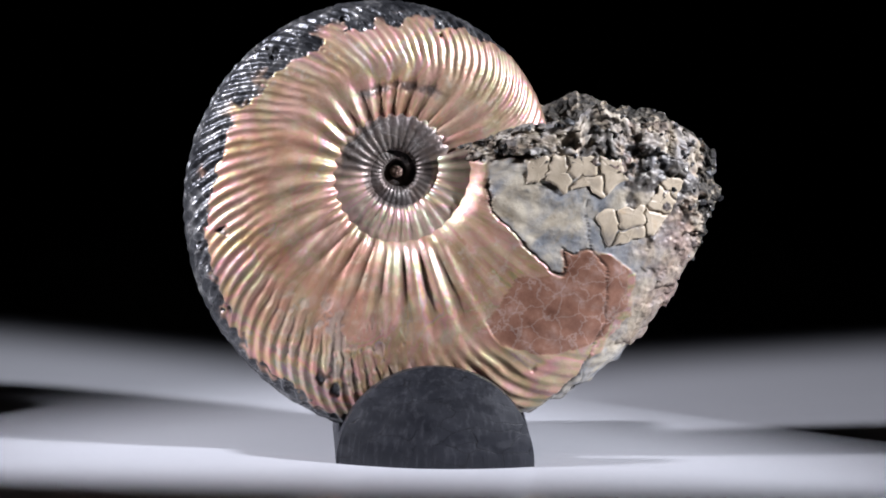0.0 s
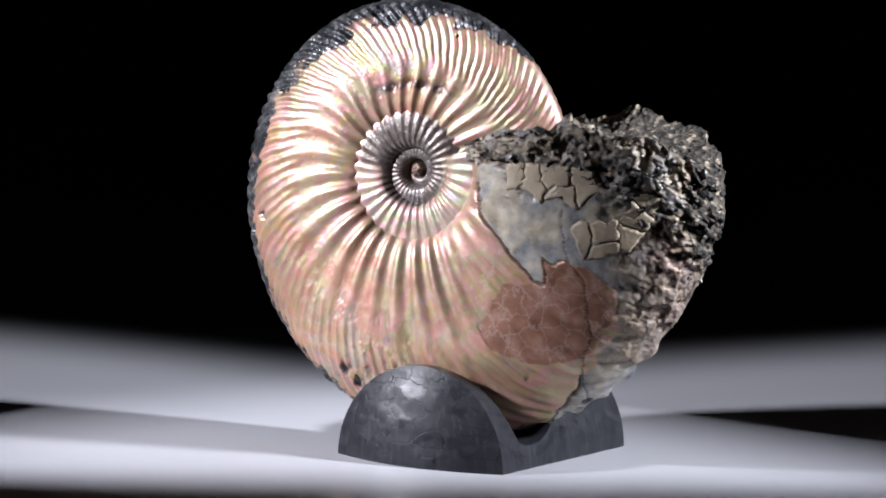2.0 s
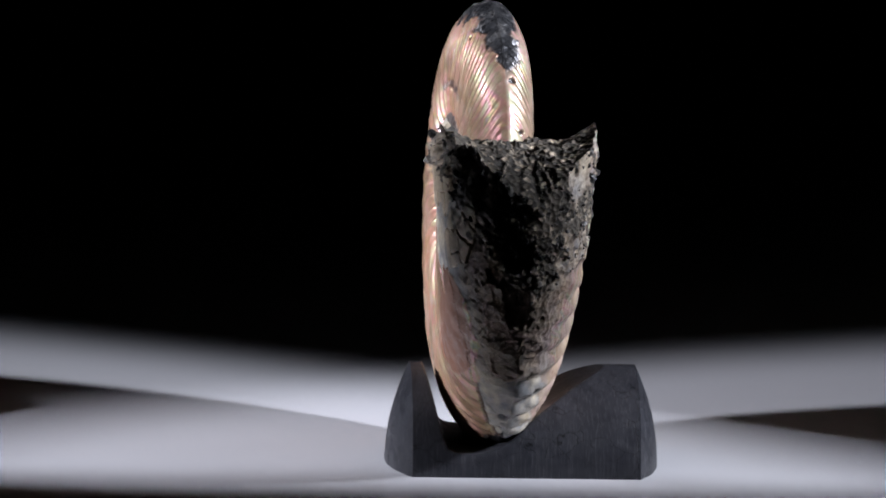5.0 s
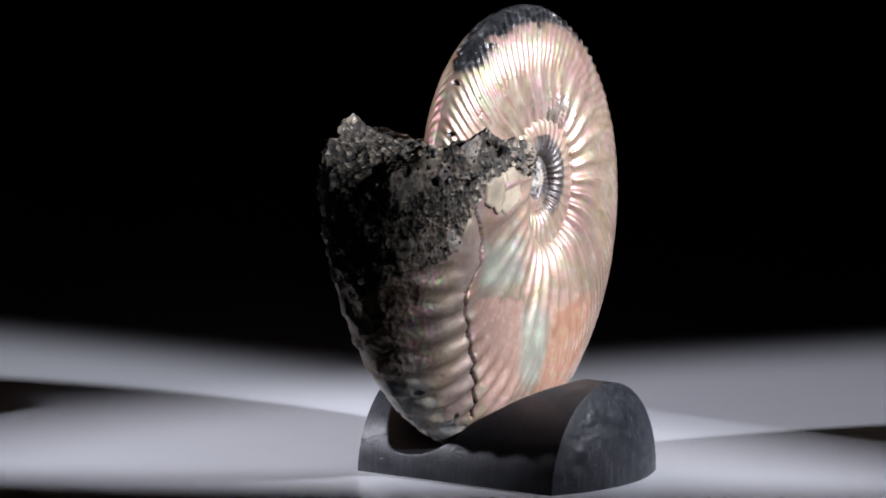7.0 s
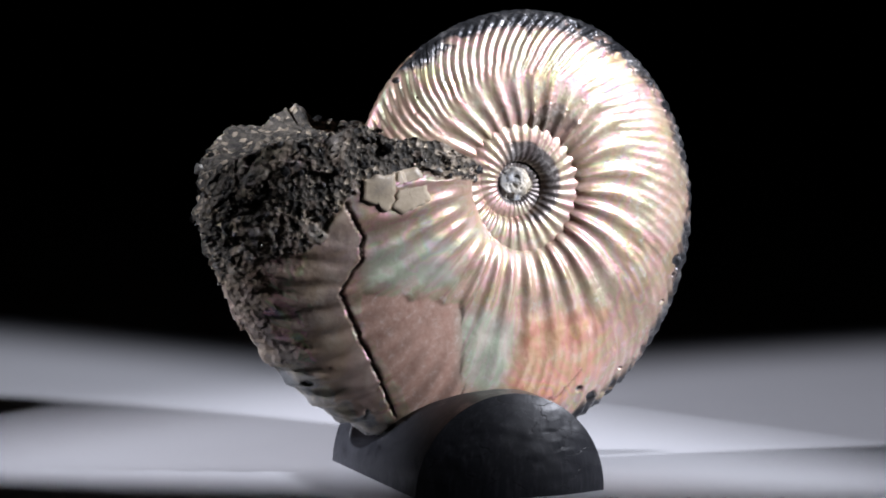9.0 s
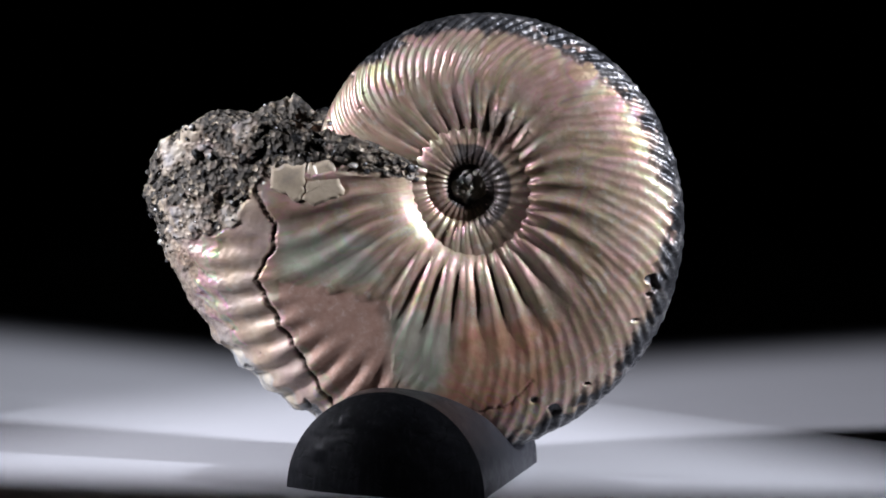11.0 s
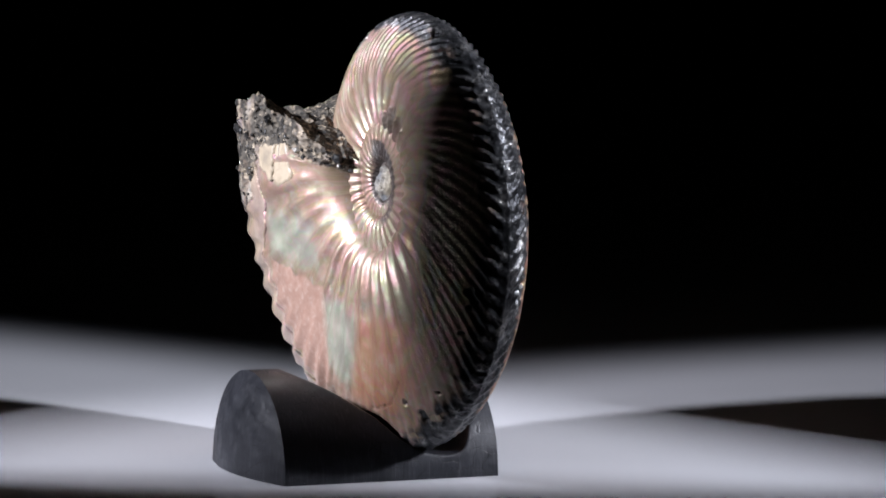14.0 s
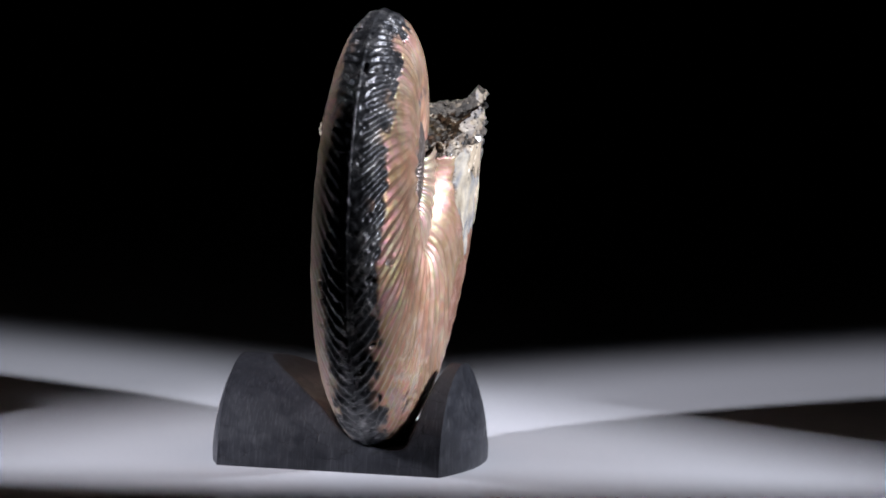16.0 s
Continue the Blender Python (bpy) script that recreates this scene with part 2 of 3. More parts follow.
def inside(px, pz, poly):
    """Signed distance to a closed outline, positive inside."""
    poly = np.array(poly, float)
    d, odd = np.full(len(px), 1e9), np.zeros(len(px), bool)
    for (x0, z0), (x1, z1) in zip(poly, np.roll(poly, -1, 0)):
        ex, ez = x1 - x0, z1 - z0
        t = np.clip(((px - x0) * ex + (pz - z0) * ez) / (ex * ex + ez * ez), 0, 1)
        d = np.minimum(d, np.hypot(px - x0 - t * ex, pz - z0 - t * ez))
        cross = ((z0 > pz) != (z1 > pz)) & (px < ex * (pz - z0) / (ez if ez else 1e-9) + x0)
        odd ^= cross
    return np.where(odd, d, -d)


def along(px, pz, line):
    """Distance to an open line."""
    d = np.full(len(px), 1e9)
    for (x0, z0), (x1, z1) in zip(line[:-1], line[1:]):
        ex, ez = x1 - x0, z1 - z0
        t = np.clip(((px - x0) * ex + (pz - z0) * ez) / (ex * ex + ez * ez), 0, 1)
        d = np.minimum(d, np.hypot(px - x0 - t * ex, pz - z0 - t * ez))
    return d


# ---- table and dark studio ----
def build_setting():
    n = 96
    verts, faces = [], []
    for z, r in ((0.0, 0.0), (0.0, 0.30), (0.0, 0.698), (-0.002, 0.70), (-0.022, 0.70), (-0.024, 0.698), (-0.024, 0.0)):
        for i in range(n):
            a = 2 * math.pi * i / n
            verts.append((r * math.cos(a), 0.25 + r * math.sin(a), z))
    faces = grid_faces(7, n, True)
    top = mesh_object("table_top", verts, faces, MAT_TABLE, smooth=False)
    tagged(top, "glossy white acrylic table top, partly lit", "table")
    for name, size, at in (("floor", (8, 8, 0.1), (0, 0, -0.80)), ("ceiling", (8, 8, 0.1), (0, 0, 2.45)),
                           ("wall_north", (8, 0.1, 3.2), (0, 4.05, 0.85)), ("wall_south", (8, 0.1, 3.2), (0, -4.05, 0.85)),
                           ("wall_east", (0.1, 8, 3.2), (4.05, 0, 0.85)), ("wall_west", (0.1, 8, 3.2), (-4.05, 0, 0.85))):
        bm = bmesh.new()
        bmesh.ops.create_cube(bm, size=1.0, matrix=Matrix.Translation(at) @ Matrix.Diagonal((*size, 1)))
        me = bpy.data.meshes.new(name)
        bm.to_mesh(me)
        bm.free()
        me.materials.append(MAT_BLACK)
        tagged(new(name, me), "black cloth-covered studio " + name.split("_")[0], name.split("_")[0], kind="structure")
    # the table's pedestal
    legs = []
    for z, r in ((-0.75, 0.0), (-0.75, 0.25), (-0.735, 0.25), (-0.72, 0.05), (-0.05, 0.05), (-0.024, 0.12), (-0.024, 0.0)):
        for i in range(32):
            a = 2 * math.pi * i / 32
            legs.append((r * math.cos(a), 0.25 + r * math.sin(a), z))
    mesh_object("pedestal", legs, grid_faces(7, 32, True), MAT_BLACK, top, label="black pedestal")


def build_flag(x, low, bend, slant):
    """A black card on a foot beside the table's lit part, whose bent edge trims a spotlight's beam."""
    flag = tagged(new("light_flag"), "matt black card on a small foot, shading the table's front", "light flag", "flags beside the spotlights")
    top = 0.24
    outline = ((-0.24, 0.012), (low, 0.012), bend, (bend[0] + slant * (top - bend[1]), top), (-0.24, top))
    card = [(x + dx, y, z) for dx in (-0.001, 0.001) for y, z in outline]
    sides = [(i, 5 + i, 5 + (i + 1) % 5, (i + 1) % 5) for i in range(5)]
    mesh_object("card", card, [(0, 1, 2, 3, 4), (9, 8, 7, 6, 5)] + sides, MAT_BLACK, flag, smooth=False)
    foot = [(x + dx * k, -0.17 + dy * k, z) for k, z in ((1.0, 0.0), (1.0, 0.009), (0.93, 0.012)) for dx, dy in ((-0.02, -0.05), (0.02, -0.05), (0.02, 0.05), (-0.02, 0.05))]
    mesh_object("foot", foot, [tuple(r) for r in grid_faces(3, 4, True).tolist()] + [(8, 9, 10, 11), (3, 2, 1, 0)], MAT_BLACK, flag, smooth=False)


def build_wedge(x, y0, y1, peak, height):
    """A low pointed black card standing on the table, which throws a dark wedge across its lit part."""
    t = 0.0008
    outline = ((y0, 0.0), (y1, 0.0), (y1 - 0.004, 0.004), (peak + 0.002, height), (peak - 0.002, height), (y0 + 0.004, 0.004))
    verts = [(x + dx, y, z) for dx in (-t, t) for y, z in outline]
    faces = [(5, 4, 3, 2, 1, 0), (6, 7, 8, 9, 10, 11)] + [(i, (i + 1) % 6, 6 + (i + 1) % 6, 6 + i) for i in range(6)]
    card = mesh_object("shadow_card", verts, faces, MAT_BLACK, smooth=False)
    tagged(card, "low pointed matt black card standing on the table", "light flag", "cards beside the lit table")


# ---- the stand ----
MM = 0.001
SADDLE = ((-9.0, 26.0), (-4.5, 22.0), (-2.6, 19.3), (-1.0, 14.5), (0.2, 9.0), (0.9, 6.2), (2.2, 4.9), (5.0, 4.5), (8.5, 4.7), (12.0, 6.0),
          (15.0, 8.0), (19.3, 12.0), (25.8, 16.2), (30.0, 18.3), (36.0, 20.6), (45.0, 26.0))


def build_stand(turn):
    R, y0, y1, bulge, mid = 19.4, -5.2, 39.0, 4.6, 0.0
    sy = np.linspace(-9, 45, 400)
    sh = np.interp(sy, *np.array(SADDLE).T)
    sh = np.convolve(np.pad(sh, 8, mode="edge"), np.ones(17) / 17, "valid")
    ys, phi = np.linspace(y0, y1, 150), np.linspace(0, math.pi, 121)
    cut = np.interp(ys, sy, sh)
    verts = []
    for y, c in zip(ys, cut):
        z = R * np.sin(phi)
        x = R * np.cos(phi)
        # flat-sawn lower sides and the hollow that holds the shell
        z = np.minimum(z, c)
        verts.append(np.stack([mid + x, np.full_like(x, y), z], 1))
    v = np.concatenate(verts)
    v[:, 2] += 0.06 * value_noise(v, 6.0, 5, 2) * (v[:, 2] > 0.3)
    body = mesh_object("body", v * MM, grid_faces(150, 121), MAT_STONE, turn)
    base = np.array([(mid - R, y0, 0), (mid + R, y0, 0), (mid + R, y1, 0), (mid - R, y1, 0)], float)
    # ends: domed, hand-chipped
    for name, y, way in (("front_end", y0, -1), ("back_end", y1, 1)):
        rr = np.linspace(0, 1, 60)
        pv = []
        for k in rr:
            x, z = R * k * np.cos(phi), R * k * np.sin(phi)
            pv.append(np.stack([mid + x, y + way * bulge * (1 - k ** 2.0) * np.ones_like(x), z], 1))
        pv = np.concatenate(pv)
        q = pv.copy()
        chip = value_noise(q * (1.0, 0.4, 1.6), 4.2, 11, 2)
        keep = np.repeat(np.clip((1 - rr) * 8, 0, 1), len(phi))
        # short staggered blocks left by the chisel, with gaps between some of them
        row = q[:, 2] / 2.1 + 0.45 * value_noise(q, 5.0, 12, 2)
        col = q[:, 0] / 3.1 + 0.45 * value_noise(q, 4.0, 13, 2) + 0.5 * (np.floor(row) % 2)
        block = hashed(np.floor(col).astype(np.int64), np.zeros(len(q), np.int64), np.floor(row).astype(np.int64), 14) - 0.5
        lean = (row % 1.0 - 0.5) * block
        chipped = step(-0.15, 0.25, value_noise(q, 9.0, 15, 2))
        pv[:, 1] += way * (0.12 * chip + chipped * (0.16 * block + 0.22 * lean)) * keep
        f = grid_faces(60, len(phi))
        mesh_object(name, pv * MM, f if way > 0 else f[:, ::-1], MAT_STONE, turn, label="domed, chipped stone end")
    mesh_object("underside", base * MM + np.array([0, 0, 0.0002]), [(0, 3, 2, 1)], MAT_STONE, turn)


# ---- the ammonite ----
CX, CY, CZ = -5.8, 10.3, 54.2
COIL_X, COIL_Z = -2.3, 2.2  # the inner coils lie off the outer whorl's centre
WHORL = ((39, 30.9), (70, 33.3), (103, 36.2), (140, 39.8), (182, 43.5), (204, 45.4), (230, 47.8), (252, 49.8), (275, 51.2), (298, 52.6),
         (330, 56.6), (350, 60.0), (364, 62.2), (405, 64.4))
SECTION = ((1.0, 0.0), (0.992, 0.13), (0.97, 0.31), (0.93, 0.50), (0.87, 0.69), (0.80, 0.83), (0.72, 0.925), (0.63, 0.98), (0.53, 1.0), (0.43, 1.0),
           (0.367, 0.98), (0.325, 0.94), (0.288, 0.87), (0.258, 0.74), (0.233, 0.54), (0.205, 0.2))


def whorl_radius(th):
    a, r = np.array(WHORL).T
    return np.where(th < 39, 30.9 * np.exp(0.1194 * np.radians(th - 39)), np.interp(th, a, r))


def section(n):
    """Half of the whorl's section, from keel to seam, in n even steps."""
    s = np.array(SECTION)
    dense = np.linspace(0, len(s) - 1, 600)
    rho, eta = np.interp(dense, np.arange(len(s)), s[:, 0]), np.interp(dense, np.arange(len(s)), s[:, 1])
    k = np.ones(41) / 41
    mirror = lambda a, sgn: np.convolve(np.concatenate([sgn * a[60:0:-1], a, np.full(60, a[-1])]), k, "same")[60:-60]
    rho, eta = mirror(rho, 1), mirror(eta, -1)
    rho = rho / rho[0]
    d = np.concatenate([[0], np.cumsum(np.hypot(np.diff(rho), 0.3 * np.diff(eta)))])
    t = np.linspace(0, d[-1], n)
    return np.interp(t, d, rho), np.interp(t, d, eta)


def end_height(x, y):
    """Height of the broken end of the body chamber, with its two horns."""
    z = np.interp(x, (5, 12, 22, 40, 47, 52, 56), (64.7, 66.2, 67.0, 67.2, 65.8, 62.6, 57.6))
    z = z + 4.6 * np.exp(-((x - 30.7) ** 2 / 13 + (y + 1.0) ** 2 / 14)) + 6.2 * np.exp(-((x - 29.8) ** 2 / 15 + (y - 22) ** 2 / 14))
    z = z + 1.6 * np.exp(-((x - 43) ** 2 / 6 + (y - 3.0) ** 2 / 30)) - 1.8 * np.exp(-((x - 38) ** 2 / 5 + (y - 6.0) ** 2 / 60))
    return z


# outlines on the flanks, x and z in mm in the fossil's own space
A_MATRIX = ((8.7, 56), (9.8, 51), (13.2, 46.2), (17.6, 42.3), (22, 37.4), (24.3, 37.4), (24.3, 41.8), (30.4, 42.4), (36, 39.6), (39.2, 37.4),
            (38.7, 29.6), (33.7, 22.9), (27, 14), (19.3, 8), (70, 2), (70, 75), (10.4, 75), (9.3, 63.4))
A_BROWN = ((14.8, 36.2), (23.7, 36.8), (23.8, 41.6), (30.4, 42.2), (37, 39), (38.1, 31.8), (33, 24), (23.7, 20.7), (12.6, 22.9), (9.3, 27.3))
A_CRUST = ((8.7, 63), (14.8, 60.5), (19.3, 60.2), (32.5, 60), (38, 56.2), (42.5, 56.2), (46, 53), (53, 43), (70, 40), (70, 80), (8, 80))
B_CRUST = ((74, 72), (18.5, 72), (19.8, 59.5), (26, 57.3), (32, 55), (37, 47.3), (41.5, 45), (50, 44), (52.5, 34), (44, 20.7), (48, 19.6), (74, 38))
B_CRACK = ((31.8, 54.2), (28.2, 48.6), (28.2, 44.2), (31.8, 37.6), (27, 28.7), (22.3, 21), (17, 12.5))
B_PINK = ((28, 37.6), (5.9, 34.3), (4.7, 23.2), (4.7, 16.6), (13.8, 13.2), (26, 29.8))
B_GREEN = ((27, 47.6), (9.5, 47), (7.1, 38), (27, 38.5))
B_GREEN_2 = ((5.9, 32), (-0.5, 33), (-7.1, 30), (-7, 20), (-1.5, 16), (4.5, 19))
B_ORANGE = ((-7.1, 32), (-26.2, 31), (-25.5, 20), (-17.5, 13), (-3.5, 14.5), (-6.5, 22))


def surface(th, v_rho, v_eta, side, count):
    """Base surface of a whorl: th (rows x cols) in degrees, section by column."""
    r0 = whorl_radius(th)
    hw = r0 * np.interp(th, (-900, 180, 250, 300, 330, 365, 400), (0.212, 0.212, 0.208, 0.212, 0.224, 0.232, 0.235))
    a = np.radians(th)
    rr = v_rho * r0
    lean = np.interp(th, (200, 330, 380), (0.0, 0.3, 0.6))
    off = step(30.0, 13.0, rr)
    return np.stack([CX + COIL_X * off + rr * np.cos(a), CY + lean + side * v_eta * hw, CZ + COIL_Z * off + rr * np.sin(a)], -1), r0


def normals(p):
    du, dv = np.gradient(p, axis=0), np.gradient(p, axis=1)
    n = np.cross(du, dv)
    return n / np.maximum(np.linalg.norm(n, axis=-1, keepdims=True), 1e-9)


def whorl_grid(th_rows, half, flare):
    rho, eta = section(half)
    rho = np.concatenate([rho[:0:-1], rho])
    side = np.concatenate([-np.ones(half - 1), np.ones(half)])
    eta = np.concatenate([eta[:0:-1], eta])
    th = np.repeat(th_rows[:, None], len(rho), 1)
    if flare:
        # the last stretch runs on to the level broken end
        reach = 360 + np.degrees(np.arcsin(np.clip(12.2 / (rho * 61), -1, 0.5)))
        u = np.clip((th - 325) / 35, 0, 1)
        th = np.where(th > 325, 325 + u * (reach[None, :] - 325), th)
    rho, eta, side = (np.broadcast_to(a, th.shape) for a in (rho, eta, side))
    if flare:
        # the body chamber laps further over the coil, most on its far flank
        rho = rho - np.where(side > 0, 0.066, 0.016) * step(240, 335, th) * step(0.52, 0.26, rho)
    return th, rho, eta, side


def ribbing(th, rho, side, r0, primaries, secondaries):
    """Rib height: strong bundles at the umbilical shoulder that split into finer ribs, swept forward at the keel."""
    vent = np.clip((rho - 0.62) / 0.38, 0, 1)
    sweep = 15.0 * vent ** 2.2 - 4.0 * np.sin(np.clip((rho - 0.30) / 0.45, 0, 1) * math.pi)
    t = np.radians(th - sweep)
    wob = 0.35 * np.sin(3.1 * t + 1.0) + 0.25 * np.sin(7.3 * t)
    prim = np.cos(primaries * t + wob)
    seco = np.cos(secondaries * t + wob * secondaries / primaries)
    prim = (0.5 + 0.5 * prim) ** 1.3
    seco = (0.5 + 0.5 * seco) ** 1.1
    w = step(0.58, 0.80, rho)
    shoulder = step(0.225, 0.325, rho) * (1 - 0.5 * step(0.40, 0.62, rho))
    return r0 * (0.0145 * prim * (1 - w) * shoulder + 0.0072 * seco * w * (1 - 0.75 * step(0.975, 0.997, rho))), prim * (1 - w) + seco * w


def build_shell(turn):
    half = 150
    rows = np.concatenate([np.linspace(18, 325, 1050), np.linspace(325.3, 360, 190)])
    th, rho, eta, side = whorl_grid(rows, half, True)
    p, r0 = surface(th, rho, eta, side, 0)
    n = normals(p)
    out = np.sign(np.sum(n * (p - np.array([CX, CY, CZ])), -1, keepdims=True).mean())
    n = n * out
    h, ridge = ribbing(th, rho, side, r0, 31, 93)
    flat = p.reshape(-1, 3)
    A = (side < 0).ravel()
    T, RHO = th.ravel(), rho.ravel()
    X, Y, Z = flat.T
    nz1, nz2, nz3 = value_noise(flat, 7.0, 1, 3), value_noise(flat, 2.2, 2, 3), value_noise(flat, 0.9, 3, 2)
    wx, wz = X + 1.1 * nz2 + 0.8 * nz1, Z + 1.1 * value_noise(flat, 2.4, 4, 3)
    edge = 0.35
    # dark pyrite along the keel where the nacre is lost
    ka = np.interp(T, (40, 50, 62, 80, 100, 150, 180, 230, 262, 300, 330), (1.06, 1.01, 0.95, 0.90, 0.845, 0.855, 0.885, 0.935, 0.96, 0.985, 1.06))
    kb = np.interp(T, (40, 48, 56, 100, 150, 200, 262, 300, 330), (1.06, 1.0, 0.93, 0.90, 0.925, 0.92, 0.93, 0.985, 1.06))
    keel = RHO - np.where(A, ka, kb) + 0.034 * nz2 + 0.03 * nz1
    pyrite = np.where(A, step(-0.002, 0.003, keel), step(-0.025, 0.035, keel))
    rest = step(0.10, 0.22, value_noise(flat, 4.0, 23, 3) + np.where(A, 0.0, -0.06)) * step(0.985, 0.95, RHO)
    pyrite = pyrite * (1 - 0.9 * rest * step(0.09, 0.02, keel))
    spots = step(0.56, 0.60, value_noise(flat, 3.2, 21, 2)) * step(0.80, 0.86, RHO) * (T < 320)
    band_a = A * np.exp(-((RHO * r0.ravel() - 17.6 - 0.8 * nz2) / 1.0) ** 2) * step(58, 70, T) * (1 - step(112, 125, T))
    band_b = (~A) * step(0.0, 0.5, 1.0 - np.hypot((X + 14.5) / 6.0, (Z - 68.5) / 4.0) + 0.7 * nz2 + 0.4 * nz3)
    pyrite = np.maximum(pyrite, 0.75 * np.clip(band_a + 0.6 * nz3 * (band_a > 0.1), 0, 1))
    pyrite = np.maximum(pyrite, 0.5 * band_b)
    body = T > 285
    gap = A * body * step(-0.6, 0.6, inside(wx, wz, ((16, 63), (37, 63), (52, 58), (50, 48), (44, 43.5), (38, 48.5), (29, 52.5), (16, 54.5))) + 1.6 * nz2)
    pyrite = np.maximum(pyrite, 0.75 * gap * step(-0.25, 0.1, nz2 + 0.6 * nz1))
    matrix = np.where(A, step(-edge / 2, edge / 2, inside(wx, wz, A_MATRIX)), 0.0) * body
    matrix = np.where(~A & body, step(0.93, 0.95, RHO + 0.03 * nz2), matrix)
    brown = np.where(A, step(-edge / 2, edge / 2, inside(wx, wz, A_BROWN)), 0.0) * body
    worn = A * step(0.05, 0.18, nz2 + 0.5 * nz3 + 0.35 * nz1) * step(212, 232, T) * step(285, 262, T) * step(0.50, 0.62, RHO) * step(0.97, 0.85, RHO)
    matrix = np.maximum(matrix, 0.5 * worn)
    d_crack = along(X + 0.55 * nz2, Z + 0.5 * nz3, B_CRACK)
    left = (~A) * step(-1, 1, inside(wx, wz, ((31.8, 60), (28.2, 47), (31.8, 37.6), (27, 28.7), (22.3, 21), (16, 6), (70, 0), (70, 62)))) * body
    brown = np.maximum(brown, 0.2 * left)
    matrix = np.maximum(matrix, 0.4 * left)
    brown = np.maximum(brown, (~A) * 0.9 * step(0.30, 0.255, RHO + 0.02 * nz2) * step(110, 140, T) * step(252, 225, T))
    matrix = matrix * (1 - brown * A)
    crust = np.where(A, step(-edge, edge, inside(wx, wz, A_CRUST)), step(-edge, edge, inside(wx, wz, B_CRUST))) * body
    crust = np.maximum(crust, body * step(-0.2, 0.2, RHO - np.interp(Z, (5, 25, 40, 60), (1.2, 1.02, 0.93, 0.80)) + 0.08 * nz2) * (Z > 22))
    crust = np.maximum(crust, step(0.62, 0.74, step(335, 360, np.repeat(rows, th.shape[1])) + 0.2 * nz2))
    pale = crust * step(-0.25, 0.25, nz1 + 0.8 * nz2 + np.where(A, 0.35, -0.15)) * (X < 52)
    matrix, crust_tone = np.maximum(matrix * (1 - crust), 0.85 * pale), crust * (1 - 0.8 * pale)
    crack = (~A) * step(0.44, 0.16, d_crack) * body
    a_line = A * step(0.30, 0.14, np.abs(inside(wx, wz, A_MATRIX))) * body * (X < 30) * (Z < 56)
    seam_a = A * step(0.17, 0.07, along(X + 0.5 * nz2, Z + 0.5 * nz3, ((29, 60), (28.4, 49), (29.5, 43), (33, 38), (33.5, 28), (31, 22), (29, 12)))) * body
    thin = step(0.30, 0.1, along(X + 0.5 * nz2, Z + 0.4 * nz3, ((-6, 10.5), (-10, 13), (-17, 14.5), (-22, 20)))) * (~A)
    crack = np.maximum(np.maximum(crack, 0.6 * seam_a), np.maximum(a_line * 0.8, thin * 0.5))
    pink = np.where(~A, step(-edge, edge, inside(wx, wz, B_PINK)) * body, 0.35 * step(0.1, 0.5, nz1))
    green = np.where(~A, np.maximum(step(-2.2, 2.2, inside(wx, wz, B_GREEN) + 1.5 * nz2) * body, step(-2.2, 2.2, inside(wx, wz, B_GREEN_2) + 1.8 * nz2)), 0.0)
    green = np.maximum(green, A * 0.6 * step(0.05, 0.4, nz1) * step(235, 250, T) * (1 - step(295, 305, T)) * (RHO < 0.8))
    orange = np.where(~A, step(-2.5, 2.5, inside(wx, wz, B_ORANGE) + 2.0 * nz2), np.maximum(0.4 * step(0.1, 0.35, value_noise(flat, 9.0, 33, 2)) * (T < 300),
                               0.6 * step(-0.1, 0.4, nz2) * step(222, 240, T) * step(308, 295, T) * step(0.36, 0.42, RHO) * step(0.80, 0.65, RHO)))
    # relief
    hh = h.ravel() * (1 + 0.35 * nz1) * np.where(A, 1.0, 1 - 0.7 * step(100, 135, T) * step(0.60, 0.75, RHO) * step(0.97, 0.9, RHO))
    calm = np.where(A, 1 - 0.75 * step(292, 312, T), 1 - 0.35 * step(295, 315, T))
    calm = calm * np.where(A, 1.0, 1 - 0.8 * pink) * (1 - 0.6 * brown * A) * (1 - 0.85 * crust)
    slow = 0.55 * np.cos(np.radians(T - 9 * RHO ** 3) * 52) * body * step(0.60, 0.8, RHO) * (1 - crust)
    hh = hh * calm + np.where(A, 0.35, 1.6) * slow * 0.55
    hh += pyrite * (0.7 * h.ravel() - np.where(A, 0.36, 0.10) + 0.22 * nz3 + 0.2 * nz2)
    hh += -0.28 * matrix * (1 - crust) * (0.8 + 0.9 * nz2) + 0.05 * nz1 + 0.03 * nz3
    hh += -0.65 * spots - 0.8 * crack * crack
    w3 = flat + np.stack([1.6 * nz2, 1.6 * nz1, 1.2 * nz3], 1)
    cell = np.floor(w3 / np.array([4.4, 3.6, 3.8])).astype(np.int64)
    cell2 = np.floor(w3 / 1.3 + 0.37).astype(np.int64)
    chunk = 2.3 * hashed(cell[:, 0], cell[:, 1], cell[:, 2], 77) + 0.7 * hashed(cell2[:, 0], cell2[:, 1], cell2[:, 2], 78) - 1.45
    rocky = 0.6 * nz1 + 0.45 * nz2 + 0.35 * nz3 + np.where(A, 0.9, 0.5) * chunk - 0.2
    hh += crust * rocky
    d = flat + n.reshape(-1, 3) * hh[:, None]
    # break the end to its uneven level
    pull = step(335, 360, np.repeat(rows, th.shape[1]))
    target = end_height(d[:, 0], d[:, 1]) + 0.9 * nz2 + 0.6 * nz3
    level = CZ + 12.2
    d[:, 2] += pull ** 2 * (target - level)
